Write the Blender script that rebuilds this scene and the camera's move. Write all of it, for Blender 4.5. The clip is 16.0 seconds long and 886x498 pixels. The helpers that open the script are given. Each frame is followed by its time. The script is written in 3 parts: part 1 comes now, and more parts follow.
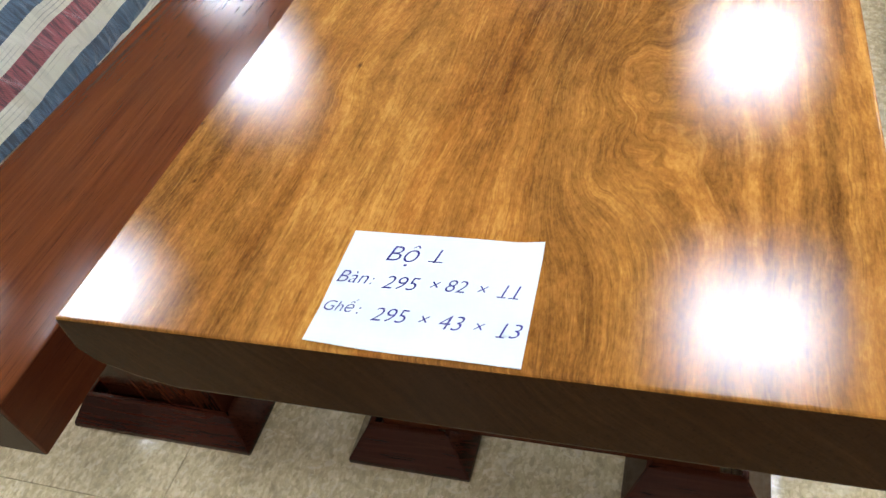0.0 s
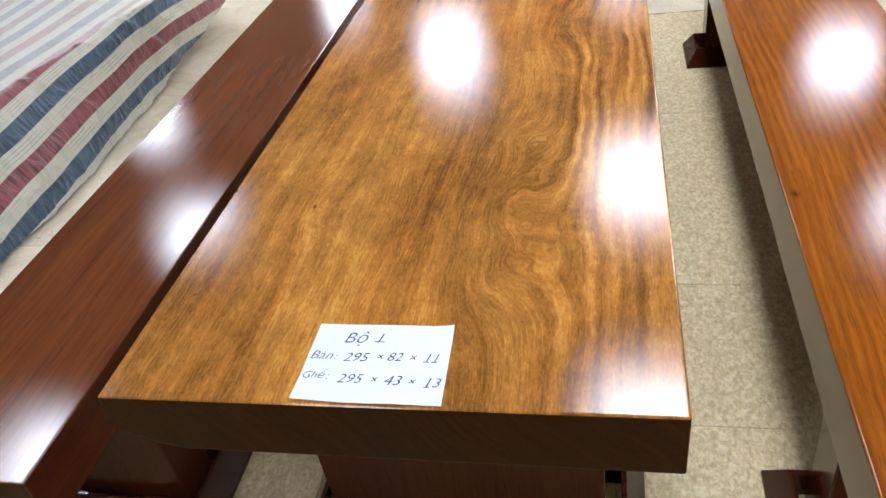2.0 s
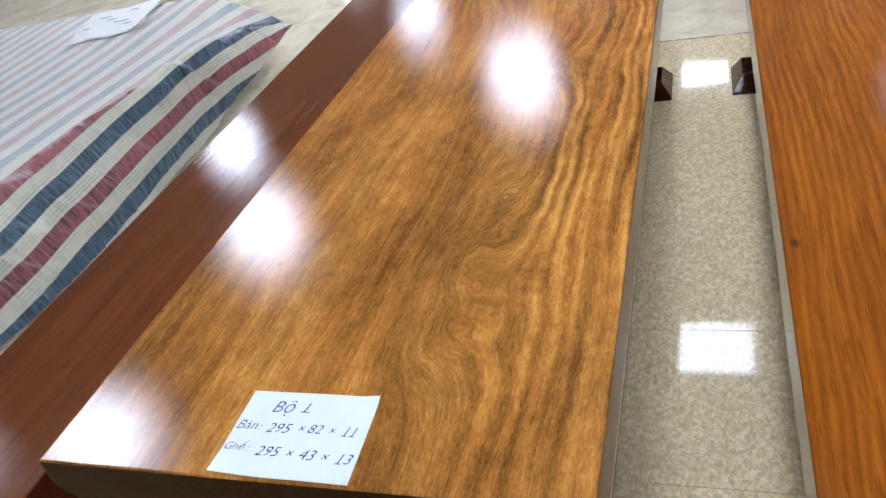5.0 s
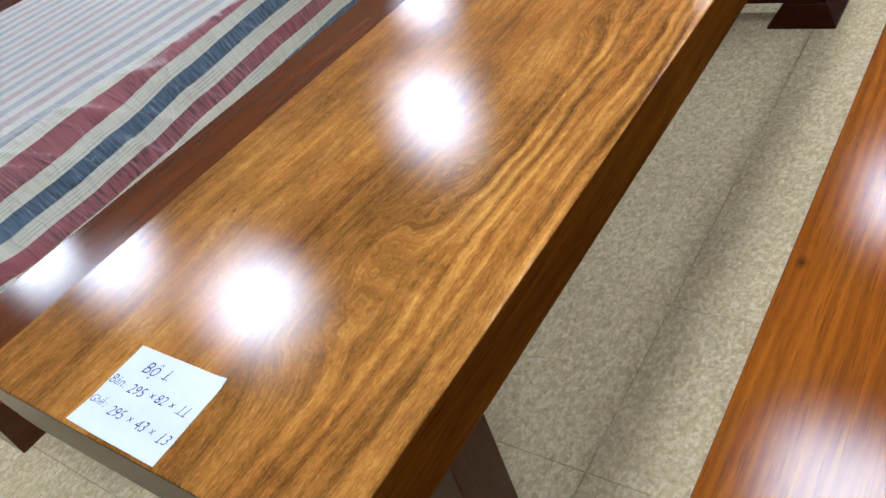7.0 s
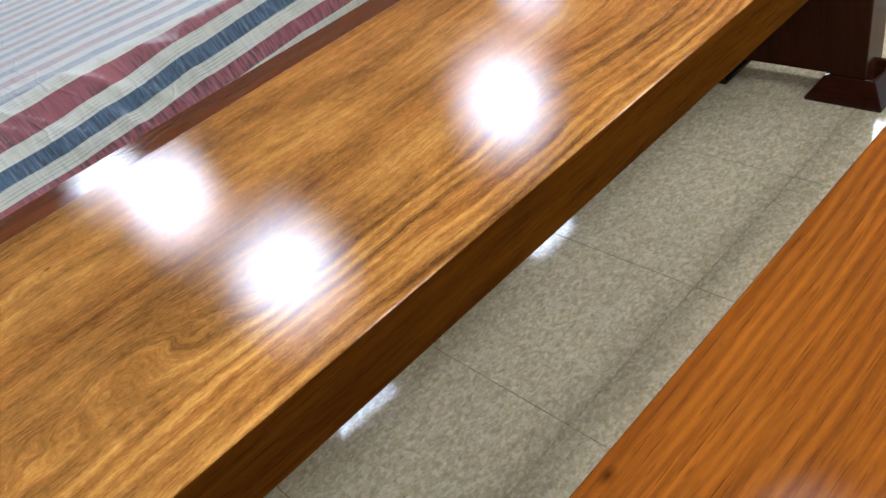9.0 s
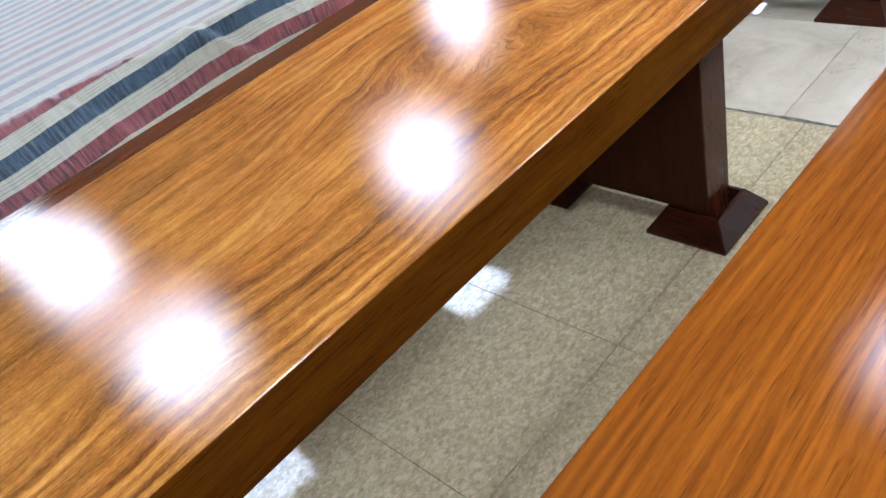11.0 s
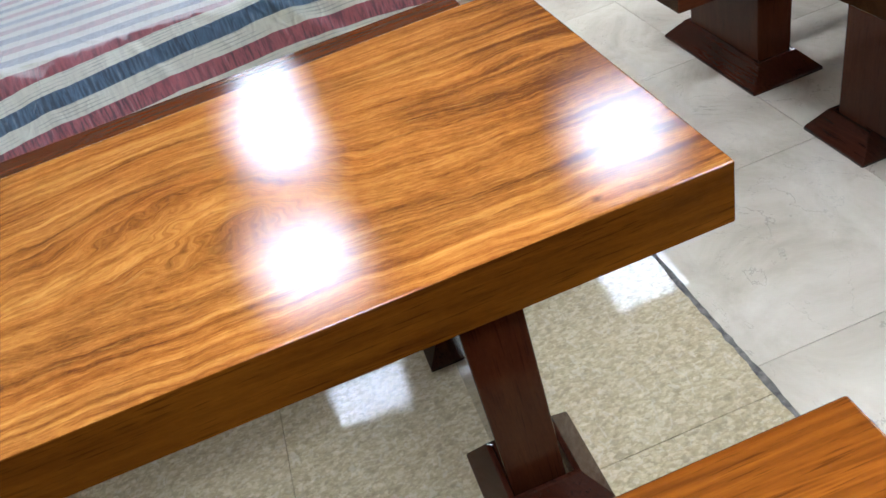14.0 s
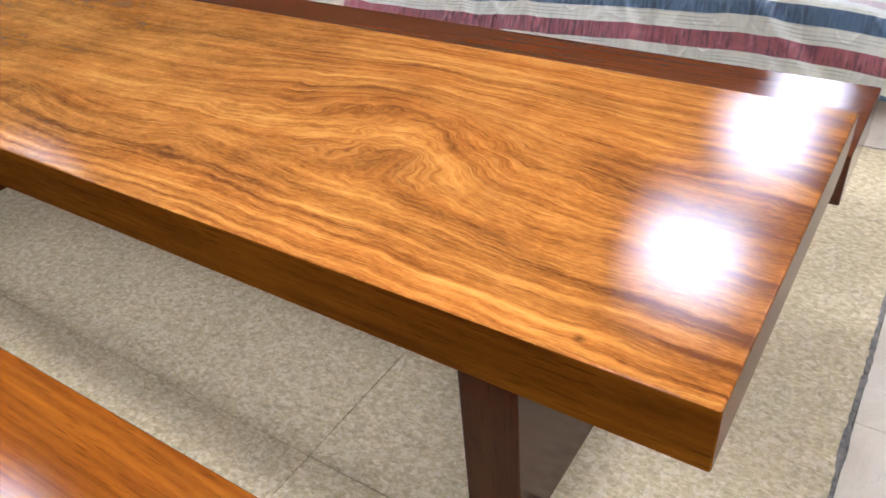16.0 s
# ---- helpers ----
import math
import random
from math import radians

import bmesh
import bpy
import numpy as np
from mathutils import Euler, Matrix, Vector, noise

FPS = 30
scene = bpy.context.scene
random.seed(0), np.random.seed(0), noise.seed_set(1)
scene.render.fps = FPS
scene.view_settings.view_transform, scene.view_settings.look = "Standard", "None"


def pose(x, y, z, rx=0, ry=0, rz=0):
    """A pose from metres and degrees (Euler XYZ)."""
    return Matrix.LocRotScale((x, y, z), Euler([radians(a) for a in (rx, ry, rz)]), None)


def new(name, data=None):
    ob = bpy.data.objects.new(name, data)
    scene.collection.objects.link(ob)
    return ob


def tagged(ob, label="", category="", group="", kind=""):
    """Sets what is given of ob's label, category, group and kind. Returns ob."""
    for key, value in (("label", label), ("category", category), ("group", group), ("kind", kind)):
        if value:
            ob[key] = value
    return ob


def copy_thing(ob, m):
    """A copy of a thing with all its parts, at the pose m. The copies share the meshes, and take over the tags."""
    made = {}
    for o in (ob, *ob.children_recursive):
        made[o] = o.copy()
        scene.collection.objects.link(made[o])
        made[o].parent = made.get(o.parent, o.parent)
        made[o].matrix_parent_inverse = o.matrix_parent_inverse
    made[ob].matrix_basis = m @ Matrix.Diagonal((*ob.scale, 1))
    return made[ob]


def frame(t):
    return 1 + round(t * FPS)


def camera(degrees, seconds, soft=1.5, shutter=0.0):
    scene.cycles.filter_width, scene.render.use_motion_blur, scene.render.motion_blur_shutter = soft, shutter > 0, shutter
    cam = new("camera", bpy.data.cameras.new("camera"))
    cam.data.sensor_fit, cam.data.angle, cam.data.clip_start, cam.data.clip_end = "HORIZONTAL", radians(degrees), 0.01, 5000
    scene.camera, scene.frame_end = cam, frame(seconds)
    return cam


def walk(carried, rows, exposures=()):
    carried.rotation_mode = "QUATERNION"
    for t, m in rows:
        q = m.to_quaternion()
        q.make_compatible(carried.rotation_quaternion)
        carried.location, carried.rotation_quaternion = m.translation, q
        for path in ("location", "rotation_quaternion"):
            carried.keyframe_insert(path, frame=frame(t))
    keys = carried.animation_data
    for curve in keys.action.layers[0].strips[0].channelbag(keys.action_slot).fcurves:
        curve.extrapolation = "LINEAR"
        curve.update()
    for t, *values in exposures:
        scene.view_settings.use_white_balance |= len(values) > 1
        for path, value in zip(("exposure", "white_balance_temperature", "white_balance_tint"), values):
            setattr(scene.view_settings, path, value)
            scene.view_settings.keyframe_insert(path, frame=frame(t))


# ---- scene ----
# ---------------------------------------------------------------- camera
cam = camera(59.83, 16.0, soft=1.5, shutter=0.12)
ROWS = [
    (0, pose(0.642, -0.366, 1.254, 44.62, 10.24, 15.36)),
    (0.5, pose(0.665, -0.439, 1.302, 45.14, 10.40, 15.00)),
    (1, pose(0.719, -0.508, 1.366, 46.86, 10.92, 13.68)),
    (1.5, pose(0.739, -0.588, 1.410, 49.95, 9.62, 12.13)),
    (2, pose(0.729, -0.643, 1.462, 52.99, 8.01, 9.64)),
    (2.5, pose(0.706, -0.712, 1.493, 56.78, 7.42, 8.59)),
    (3, pose(0.699, -0.746, 1.498, 59.28, 7.72, 8.71)),
    (5.5, pose(1.014, -0.428, 1.456, 54.02, 14.01, 18.89)),
    (6, pose(1.073, -0.324, 1.458, 53.00, 15.48, 23.58)),
    (6.5, pose(1.227, -0.238, 1.439, 51.97, 16.12, 28.48)),
    (7, pose(1.336, -0.168, 1.412, 50.80, 16.50, 32.83)),
    (7.5, pose(1.356, -0.039, 1.402, 50.23, 16.34, 36.78)),
    (8, pose(1.374, 0.091, 1.412, 50.03, 16.37, 39.73)),
    (8.5, pose(1.424, 0.216, 1.389, 50.54, 15.14, 42.91)),
    (9, pose(1.519, 0.373, 1.375, 51.08, 13.97, 44.95)),
    (9.5, pose(1.537, 0.520, 1.355, 50.80, 13.24, 43.08)),
    (10, pose(1.528, 0.715, 1.343, 50.92, 13.89, 40.42)),
    (12.5, pose(1.625, 1.772, 1.356, 52.83, 15.52, 53.04)),
    (13, pose(1.661, 2.023, 1.356, 52.20, 14.78, 57.62)),
    (13.5, pose(1.609, 2.243, 1.368, 50.65, 14.46, 63.10)),
    (14, pose(1.584, 2.453, 1.368, 49.73, 14.19, 72.40)),
    (14.5, pose(1.619, 2.661, 1.362, 49.06, 12.14, 83.94)),
    (15, pose(1.567, 2.819, 1.343, 49.18, 10.38, 94.54)),
    (15.5, pose(1.484, 2.950, 1.368, 50.78, 8.41, 107.27)),
    (16, pose(1.458, 3.050, 1.383, 53.85, 4.40, 122.90)),
]
EXPOSURES = [(0, 0.16, 6300, 10), (1.5, 0.16, 6400, 10), (3, -0.06, 6000, 10), (5.5, -0.06, 5900, 10), (8, 0.0, 5950, 9), (10, 0.05, 5750, 9),
             (12.5, 0.04, 5700, 9), (14.2, 0.02, 5700, 9), (15, 0.05, 5850, 13), (16, 0.22, 6000, 18)]
walk(cam, ROWS, EXPOSURES)

# ---------------------------------------------------------------- world
world = bpy.data.worlds.new("world")
scene.world = world
world.use_nodes = True
world.node_tree.nodes["Background"].inputs[0].default_value = (0.8, 0.85, 0.9, 1)
world.node_tree.nodes["Background"].inputs[1].default_value = 0.05

TOP = 0.703          # table top
CEIL = 3.30
PANEL_LIGHT = 49.0   # radiance of the ceiling panels
# ceiling panels (x, y)
PANELS = [(-4.77, 2.0), (-2.87, 1.97), (0.93, 2.15), (2.95, 2.1),
          (-2.87, 4.42), (0.93, 4.5), (3.0, 4.6),
          (-4.74, 6.95), (-0.96, 7.1), (3.01, 7.28),
          (-3.1, 10.1), (0.88, 9.95), (-1.0, 12.9), (3.0, 12.5),
          # unseen panels, added to brighten the near floor and the striped sheet
          (0.93, -0.75), (-0.96, -2.8), (3.0, -2.6), (-6.6, 2.0),
          (-6.72, 16.1), (-7.56, 17.4), (-5.78, 17.4), (-6.33, 21.0), (-10.6, 21.5), (-8.2, 21.0)]


# ---------------------------------------------------------------- node helpers
class Nodes:
    def __init__(self, name):
        self.mat = bpy.data.materials.new(name)
        self.mat.use_nodes = True
        self.t = self.mat.node_tree
        self.bsdf = self.t.nodes["Principled BSDF"]

    def put(self, socket, value):
        if hasattr(value, "is_output"):
            self.t.links.new(value, socket)
        elif value is not None:
            socket.default_value = value

    def node(self, kind, **props):
        n = self.t.nodes.new(kind)
        for k, v in props.items():
            setattr(n, k, v)
        return n

    def math(self, op, a, b=None, c=None):
        n = self.node("ShaderNodeMath", operation=op)
        for s, v in zip(n.inputs, (a, b, c)):
            self.put(s, v)
        return n.outputs[0]

    def coords(self):
        return self.node("ShaderNodeTexCoord").outputs["Object"]

    def split(self, v):
        n = self.node("ShaderNodeSeparateXYZ")
        self.put(n.inputs[0], v)
        return n.outputs

    def join(self, x, y, z):
        n = self.node("ShaderNodeCombineXYZ")
        for s, v in zip(n.inputs, (x, y, z)):
            self.put(s, v)
        return n.outputs[0]

    def mapping(self, v, scale=(1, 1, 1), loc=(0, 0, 0), rot=(0, 0, 0)):
        n = self.node("ShaderNodeMapping")
        self.put(n.inputs["Vector"], v)
        n.inputs["Scale"].default_value = scale
        n.inputs["Location"].default_value = loc
        n.inputs["Rotation"].default_value = rot
        return n.outputs[0]

    def noise(self, v, scale, detail=2.0, rough=0.5, distort=0.0):
        n = self.node("ShaderNodeTexNoise")
        self.put(n.inputs["Vector"], v)
        n.inputs["Scale"].default_value = scale
        n.inputs["Detail"].default_value = detail
        n.inputs["Roughness"].default_value = rough
        n.inputs["Distortion"].default_value = distort
        return n.outputs[0]

    def ramp(self, fac, stops, mode="LINEAR"):
        n = self.node("ShaderNodeValToRGB")
        self.put(n.inputs[0], fac)
        r = n.color_ramp
        r.interpolation = mode
        while len(r.elements) < len(stops):
            r.elements.new(0.5)
        for e, (p, c) in zip(r.elements, stops):
            e.position = p
            e.color = (*c, 1) if len(c) == 3 else c
        return n.outputs[0]

    def mix(self, fac, a, b, blend="MIX"):
        n = self.node("ShaderNodeMix", data_type="RGBA", blend_type=blend)
        self.put(n.inputs[0], fac)
        self.put(n.inputs[6], (*a, 1) if isinstance(a, tuple) else a)
        self.put(n.inputs[7], (*b, 1) if isinstance(b, tuple) else b)
        return n.outputs[2]

    def remap(self, v, a, b, c=0.0, d=1.0):
        n = self.node("ShaderNodeMapRange")
        for s, x in zip(n.inputs, (v, a, b, c, d)):
            self.put(s, x)
        return n.outputs[0]

    def bump(self, height, strength, distance=0.001):
        n = self.node("ShaderNodeBump")
        self.put(n.inputs["Height"], height)
        n.inputs["Strength"].default_value = strength
        n.inputs["Distance"].default_value = distance
        self.put(self.bsdf.inputs["Normal"], n.outputs[0])

    def surface(self, color=None, rough=None, metal=None, spec=None):
        self.put(self.bsdf.inputs["Base Color"], (*color, 1) if isinstance(color, tuple) else color)
        self.put(self.bsdf.inputs["Roughness"], rough)
        self.put(self.bsdf.inputs["Metallic"], metal)
        self.put(self.bsdf.inputs["Specular IOR Level"], spec)
        return self.mat


# ---------------------------------------------------------------- wood
def lacquered(n, col, rough, spec):
    """Clear lacquer over the timber."""
    n.surface(col, 0.6, 0.0, 0.0)
    lacquer = n.node("ShaderNodeBsdfAnisotropic", distribution="BECKMANN")
    n.put(lacquer.inputs["Roughness"], rough)
    lacquer.inputs["Color"].default_value = (1, 1, 1, 1)
    fresnel = n.node("ShaderNodeFresnel")
    f0 = 0.08 * spec
    fresnel.inputs["IOR"].default_value = (1 + f0 ** 0.5) / (1 - f0 ** 0.5)
    both = n.node("ShaderNodeMixShader")
    n.put(both.inputs[0], fresnel.outputs[0])
    n.put(both.inputs[1], n.bsdf.outputs[0])
    n.put(both.inputs[2], lacquer.outputs[0])
    n.put(n.t.nodes["Material Output"].inputs["Surface"], both.outputs[0])
    return n.mat


def wood(name, light, mid, dark, red, bands=11.0, gloss=0.2, contrast=1.0, seed=0.0, axis="y", wander=0.22, spec=0.30, run=0.04, fleck=1.0, knots=(), detail=5.0, stripe=0.0):
    """Lacquered hardwood whose grain runs along one local axis."""
    n = Nodes(name)
    p = n.coords()
    if axis == "z":
        x0, y0, z0 = n.split(p)
        p = n.join(x0, z0, y0)
    elif axis == "x":
        x0, y0, z0 = n.split(p)
        p = n.join(y0, x0, z0)
    x, y, z = n.split(p)
    # slow wander of the fibres, a quicker curl
    slow = n.noise(n.mapping(p, (2.2, 0.75, 1.4), (seed, 3.1, 0.7)), 1.0, 2.0)
    curl = n.noise(n.mapping(p, (7.0, 3.2, 5.0), (seed, 1.7, 2.7)), 1.0, 3.0, 0.55)
    u = n.math("MULTIPLY_ADD", slow, wander, x)
    u = n.math("ADD", u, n.math("MULTIPLY", z, 0.7))
    grain = n.join(u, n.math("MULTIPLY", y, run), n.math("MULTIPLY", z, 0.1))
    broad = n.noise(grain, bands * 0.5, 2.0, 0.5)
    lines = n.noise(n.mapping(grain, (1, 1.6, 1), (seed + 4.0, 1.0, 0)), bands * 3.2, detail, 0.62, 0.12)
    hair = n.noise(n.mapping(grain, (1, 5.0, 1), (seed + 1.0, 2.0, 0)), bands * 17.0, 3.0, 0.62)
    streak = n.noise(n.mapping(p, (130.0, 5.5, 90.0), (0, seed, 0)), 1.0, 3.0, 0.6)
    cloud = n.noise(n.mapping(p, (4.5, 2.2, 5.0), (seed, 0, 9.0)), 1.0, 4.0, 0.6)
    f = n.math("ADD", n.math("MULTIPLY", broad, 0.40), n.math("MULTIPLY", lines, 0.58))
    f = n.math("ADD", f, n.math("MULTIPLY", hair, 0.40 * fleck))
    f = n.math("ADD", f, n.math("MULTIPLY", streak, 0.22 * fleck))
    f = n.math("ADD", f, n.math("MULTIPLY", cloud, 0.28))
    f = n.math("SUBTRACT", f, 0.63 + 0.31 * fleck)
    if stripe:
        sway = n.math("MULTIPLY_ADD", curl, 7.0, n.math("MULTIPLY", u, 330.0))
        amount = n.remap(n.noise(n.mapping(p, (5.0, 1.2, 4.0), (4.0, seed, 0)), 1.0, 2.0), 0.35, 0.65, 0.3 * stripe, stripe)
        f = n.math("ADD", f, n.math("MULTIPLY", n.math("SINE", sway), amount))
    f = n.math("MULTIPLY_ADD", f, 2.3 * contrast, 0.5)
    col = n.ramp(f, [(0.05, dark), (0.40, mid), (0.72, light), (1.0, tuple(min(1, c * 1.35) for c in light))])
    redness = n.remap(n.noise(n.mapping(grain, (1, 1, 1), (9.0 + seed, 0, 0)), bands * 0.5, 2.0), 0.40, 0.66)
    col = n.mix(n.math("MULTIPLY", redness, 0.55), col, red)
    # thin pale and dark lines that follow the fibres
    vein = n.noise(n.mapping(grain, (1, 0.8, 1), (seed + 17.0, 5.0, 0)), bands * 1.5, 3.0, 0.55)
    thin = n.math("ABSOLUTE", n.math("SUBTRACT", vein, 0.50))
    where = n.remap(n.noise(n.mapping(p, (6.0, 1.6, 4.0), (seed, 7.0, 0)), 1.0, 2.0), 0.40, 0.60)
    col = n.mix(n.math("MULTIPLY", n.remap(thin, 0.0, 0.022, 0.42, 0.0), where), col, tuple(min(1, c * 1.30) for c in light))
    vein2 = n.noise(n.mapping(grain, (1, 0.8, 1), (seed + 31.0, 2.0, 0)), bands * 1.7, 3.0, 0.6)
    thin2 = n.math("ABSOLUTE", n.math("SUBTRACT", vein2, 0.52))
    col = n.mix(n.math("MULTIPLY", n.remap(thin2, 0.0, 0.016, 0.30, 0.0), n.math("SUBTRACT", 1.0, where)), col, dark)
    pore = n.noise(n.mapping(p, (330.0, 11.0, 300.0)), 1.0, 2.0, 0.5)
    col = n.mix(n.remap(pore, 0.59, 0.70, 0.0, 0.5), col, tuple(c * 0.45 for c in dark))
    for kx, ky, kr in knots:
        dx = n.math("SUBTRACT", x, kx)
        dy = n.math("MULTIPLY", n.math("SUBTRACT", y, ky), 0.6)
        d = n.math("SQRT", n.math("ADD", n.math("MULTIPLY", dx, dx), n.math("MULTIPLY", dy, dy)))
        col = n.mix(n.remap(n.math("MULTIPLY_ADD", streak, kr * 0.8, d), kr * 0.5, kr * 1.6, 0.85, 0.0), col, tuple(c * 0.4 for c in dark))
    wear = n.noise(p, 3.0, 3.0)
    rough = n.remap(wear, 0.3, 0.7, gloss * 0.95, gloss * 1.06)
    ripple = n.noise(p, 14.0, 1.0)
    n.bump(ripple, 0.03, 0.002)
    return lacquered(n, col, rough, spec)


def table_wood(name, gloss, spec):
    """One wide slab: calm olive heart with an eye of curled figure, a striped flank and a livelier far end."""
    n = Nodes(name)
    p = n.coords()
    x, y, z = n.split(p)

    def bell(cx, cy, w, l):
        dx = n.math("DIVIDE", n.math("SUBTRACT", x, cx), w)
        dy = n.math("DIVIDE", n.math("SUBTRACT", y, cy), l)
        r2 = n.math("ADD", n.math("MULTIPLY", dx, dx), n.math("MULTIPLY", dy, dy))
        return n.math("POWER", 2.718, n.math("MULTIPLY", r2, -1.0))

    def signed(v, amount):
        return n.math("MULTIPLY", n.math("SUBTRACT", v, 0.5), amount)

    slow = n.noise(n.mapping(p, (2.0, 0.8, 1.0), (0.3, 3.1, 0.7)), 1.0, 2.0)
    curl = n.noise(n.mapping(p, (8.0, 4.5, 5.0), (2.0, 1.7, 2.7)), 1.0, 3.0, 0.55)
    wave = n.noise(n.mapping(p, (5.0, 11.0, 5.0), (6.0, 1.0, 0.0)), 1.0, 2.0, 0.5)
    u = n.math("ADD", x, n.math("ADD", signed(slow, 0.12), n.math("MULTIPLY", z, 0.7)))
    curly = None
    # centre, half width, half length and side shift of each curled place in the fibres
    for cx, cy, w, l, lift in ((0.545, 0.40, 0.095, 0.21, 0.098), (0.575, 0.26, 0.06, 0.075, 0.022), (0.545, 0.69, 0.05, 0.07, 0.034),
                               (0.60, 1.20, 0.06, 0.16, 0.036), (0.20, 0.46, 0.05, 0.09, 0.020), (0.27, 1.15, 0.08, 0.2, -0.03),
                               (0.35, 2.18, 0.20, 0.36, 0.130), (0.47, 2.25, 0.085, 0.12, 0.048), (0.61, 1.88, 0.06, 0.13, 0.030),
                               (0.50, 1.62, 0.09, 0.16, 0.035), (0.30, 2.86, 0.06, 0.10, 0.030)):
        g = bell(cx, cy, w, l)
        u = n.math("MULTIPLY_ADD", n.math("MULTIPLY", g, n.math("MULTIPLY_ADD", curl, 0.8, 0.6)), lift, u)
        curly = g if curly is None else n.math("MAXIMUM", curly, g)
    u = n.math("ADD", u, n.math("MULTIPLY", signed(curl, 1.0), n.math("MULTIPLY_ADD", curly, 0.030, 0.016)))
    far = n.remap(y, 1.1, 1.9)
    flank = n.remap(n.math("ADD", x, signed(slow, 0.16)), 0.60, 0.68)
    u = n.math("ADD", u, n.math("MULTIPLY", signed(wave, 0.020), n.math("MAXIMUM", far, n.math("MULTIPLY", flank, 0.5))))

    def lines(across, along, detail, shift, rough=0.55):
        return n.noise(n.mapping(n.join(u, y, n.math("MULTIPLY", z, 0.3)), (across, along, across), (shift, shift * 1.7, 0)), 1.0, detail, rough)

    broad = lines(8.0, 0.9, 2.0, 3.0)
    middle = lines(44.0, 1.3, 3.0, 11.0)
    fine = lines(120.0, 5.0, 4.0, 23.0, 0.65)
    sway = n.math("ADD", n.math("MULTIPLY", u, 225.0), n.math("ADD", n.math("MULTIPLY", broad, 9.0), n.math("MULTIPLY", curl, 4.0)))
    stripes = n.math("ADD", n.math("MULTIPLY", n.math("SINE", sway), 0.30), n.remap(lines(50.0, 1.0, 2.0, 7.3, 0.5), 0.30, 0.70))
    rays = lines(26.0, 15.0, 4.0, 31.0, 0.65)
    dashes = lines(330.0, 45.0, 3.0, 41.0, 0.7)
    specks = n.noise(n.mapping(p, (240.0, 110.0, 200.0), (0, 0, 0), (0, 0, 0.4)), 1.0, 3.0, 0.7)
    cloud = n.noise(n.mapping(p, (5.0, 3.2, 4.0), (1.0, 0, 9.0)), 1.0, 4.0, 0.6)
    f = n.math("ADD", n.math("MULTIPLY", signed(broad, 1.0), n.math("MULTIPLY_ADD", far, -0.25, 0.85)), signed(cloud, 0.75))
    f = n.math("ADD", f, n.math("MULTIPLY", signed(middle, 1.0), n.math("MULTIPLY_ADD", far, 0.60, 0.50)))
    f = n.math("ADD", f, n.math("MULTIPLY", signed(fine, 1.0), n.math("MULTIPLY_ADD", far, 0.35, 0.50)))
    f = n.math("ADD", f, n.math("MULTIPLY", signed(stripes, 1.0), n.math("MULTIPLY", flank, n.math("MULTIPLY", n.remap(y, 0.05, 0.55, 0.40, 1.0), n.math("MULTIPLY_ADD", far, -0.28, 0.60)))))
    f = n.math("ADD", f, n.math("MULTIPLY", signed(rays, 1.0), n.math("MULTIPLY_ADD", far, -0.32, 0.60)))
    f = n.math("ADD", f, n.math("ADD", signed(dashes, 0.72), n.math("MULTIPLY", signed(specks, 0.55), n.math("MULTIPLY_ADD", far, -0.6, 1.0))))
    f = n.math("MULTIPLY_ADD", f, 0.90, 0.46)
    # darker heartwood streaks run out of the far end
    f = n.math("SUBTRACT", f, n.math("MULTIPLY", n.remap(y, 2.55, 2.93, 0.0, 0.36), n.remap(lines(11.0, 1.2, 2.0, 57.0), 0.42, 0.60)))
    near = n.ramp(f, [(0.08, (0.090, 0.034, 0.007)), (0.36, (0.205, 0.082, 0.016)), (0.62, (0.340, 0.146, 0.028)), (0.95, (0.56, 0.280, 0.060))])
    end = n.ramp(f, [(0.08, (0.115, 0.034, 0.007)), (0.36, (0.275, 0.092, 0.015)), (0.62, (0.430, 0.168, 0.029)), (0.95, (0.60, 0.280, 0.060))])
    col = n.mix(n.remap(y, 0.7, 2.2), near, end)
    red = n.remap(lines(10.0, 1.0, 2.0, 83.0), 0.46, 0.66, 0.0, 0.45)
    col = n.mix(red, col, (1.0, 0.80, 0.66), "MULTIPLY")
    pale = n.remap(lines(210.0, 8.0, 3.0, 97.0, 0.6), 0.58, 0.68, 0.0, 0.30)
    col = n.mix(n.math("MULTIPLY", pale, n.remap(lines(9.0, 3.0, 2.0, 71.0), 0.40, 0.60, 0.15, 1.0)), col, (0.60, 0.315, 0.075))
    pore = lines(300.0, 12.0, 2.0, 61.0, 0.5)
    col = n.mix(n.remap(pore, 0.58, 0.68, 0.0, 0.32), col, (0.055, 0.019, 0.005))
    for kx, ky, kr in ((0.186, 0.474, 0.005), (0.055, 0.224, 0.003), (0.004, 0.338, 0.004), (0.004, 0.537, 0.004), (0.786, 2.759, 0.006)):
        dx = n.math("SUBTRACT", x, kx)
        dy = n.math("MULTIPLY", n.math("SUBTRACT", y, ky), 0.6)
        d = n.math("SQRT", n.math("ADD", n.math("MULTIPLY", dx, dx), n.math("MULTIPLY", dy, dy)))
        col = n.mix(n.remap(n.math("MULTIPLY_ADD", fine, kr * 0.8, d), kr * 0.5, kr * 1.6, 0.85, 0.0), col, (0.04, 0.013, 0.004))
    rough = n.remap(n.noise(p, 3.0, 3.0), 0.3, 0.7, gloss * 0.95, gloss * 1.06)
    n.bump(n.noise(p, 14.0, 1.0), 0.03, 0.002)
    return lacquered(n, col, rough, spec)


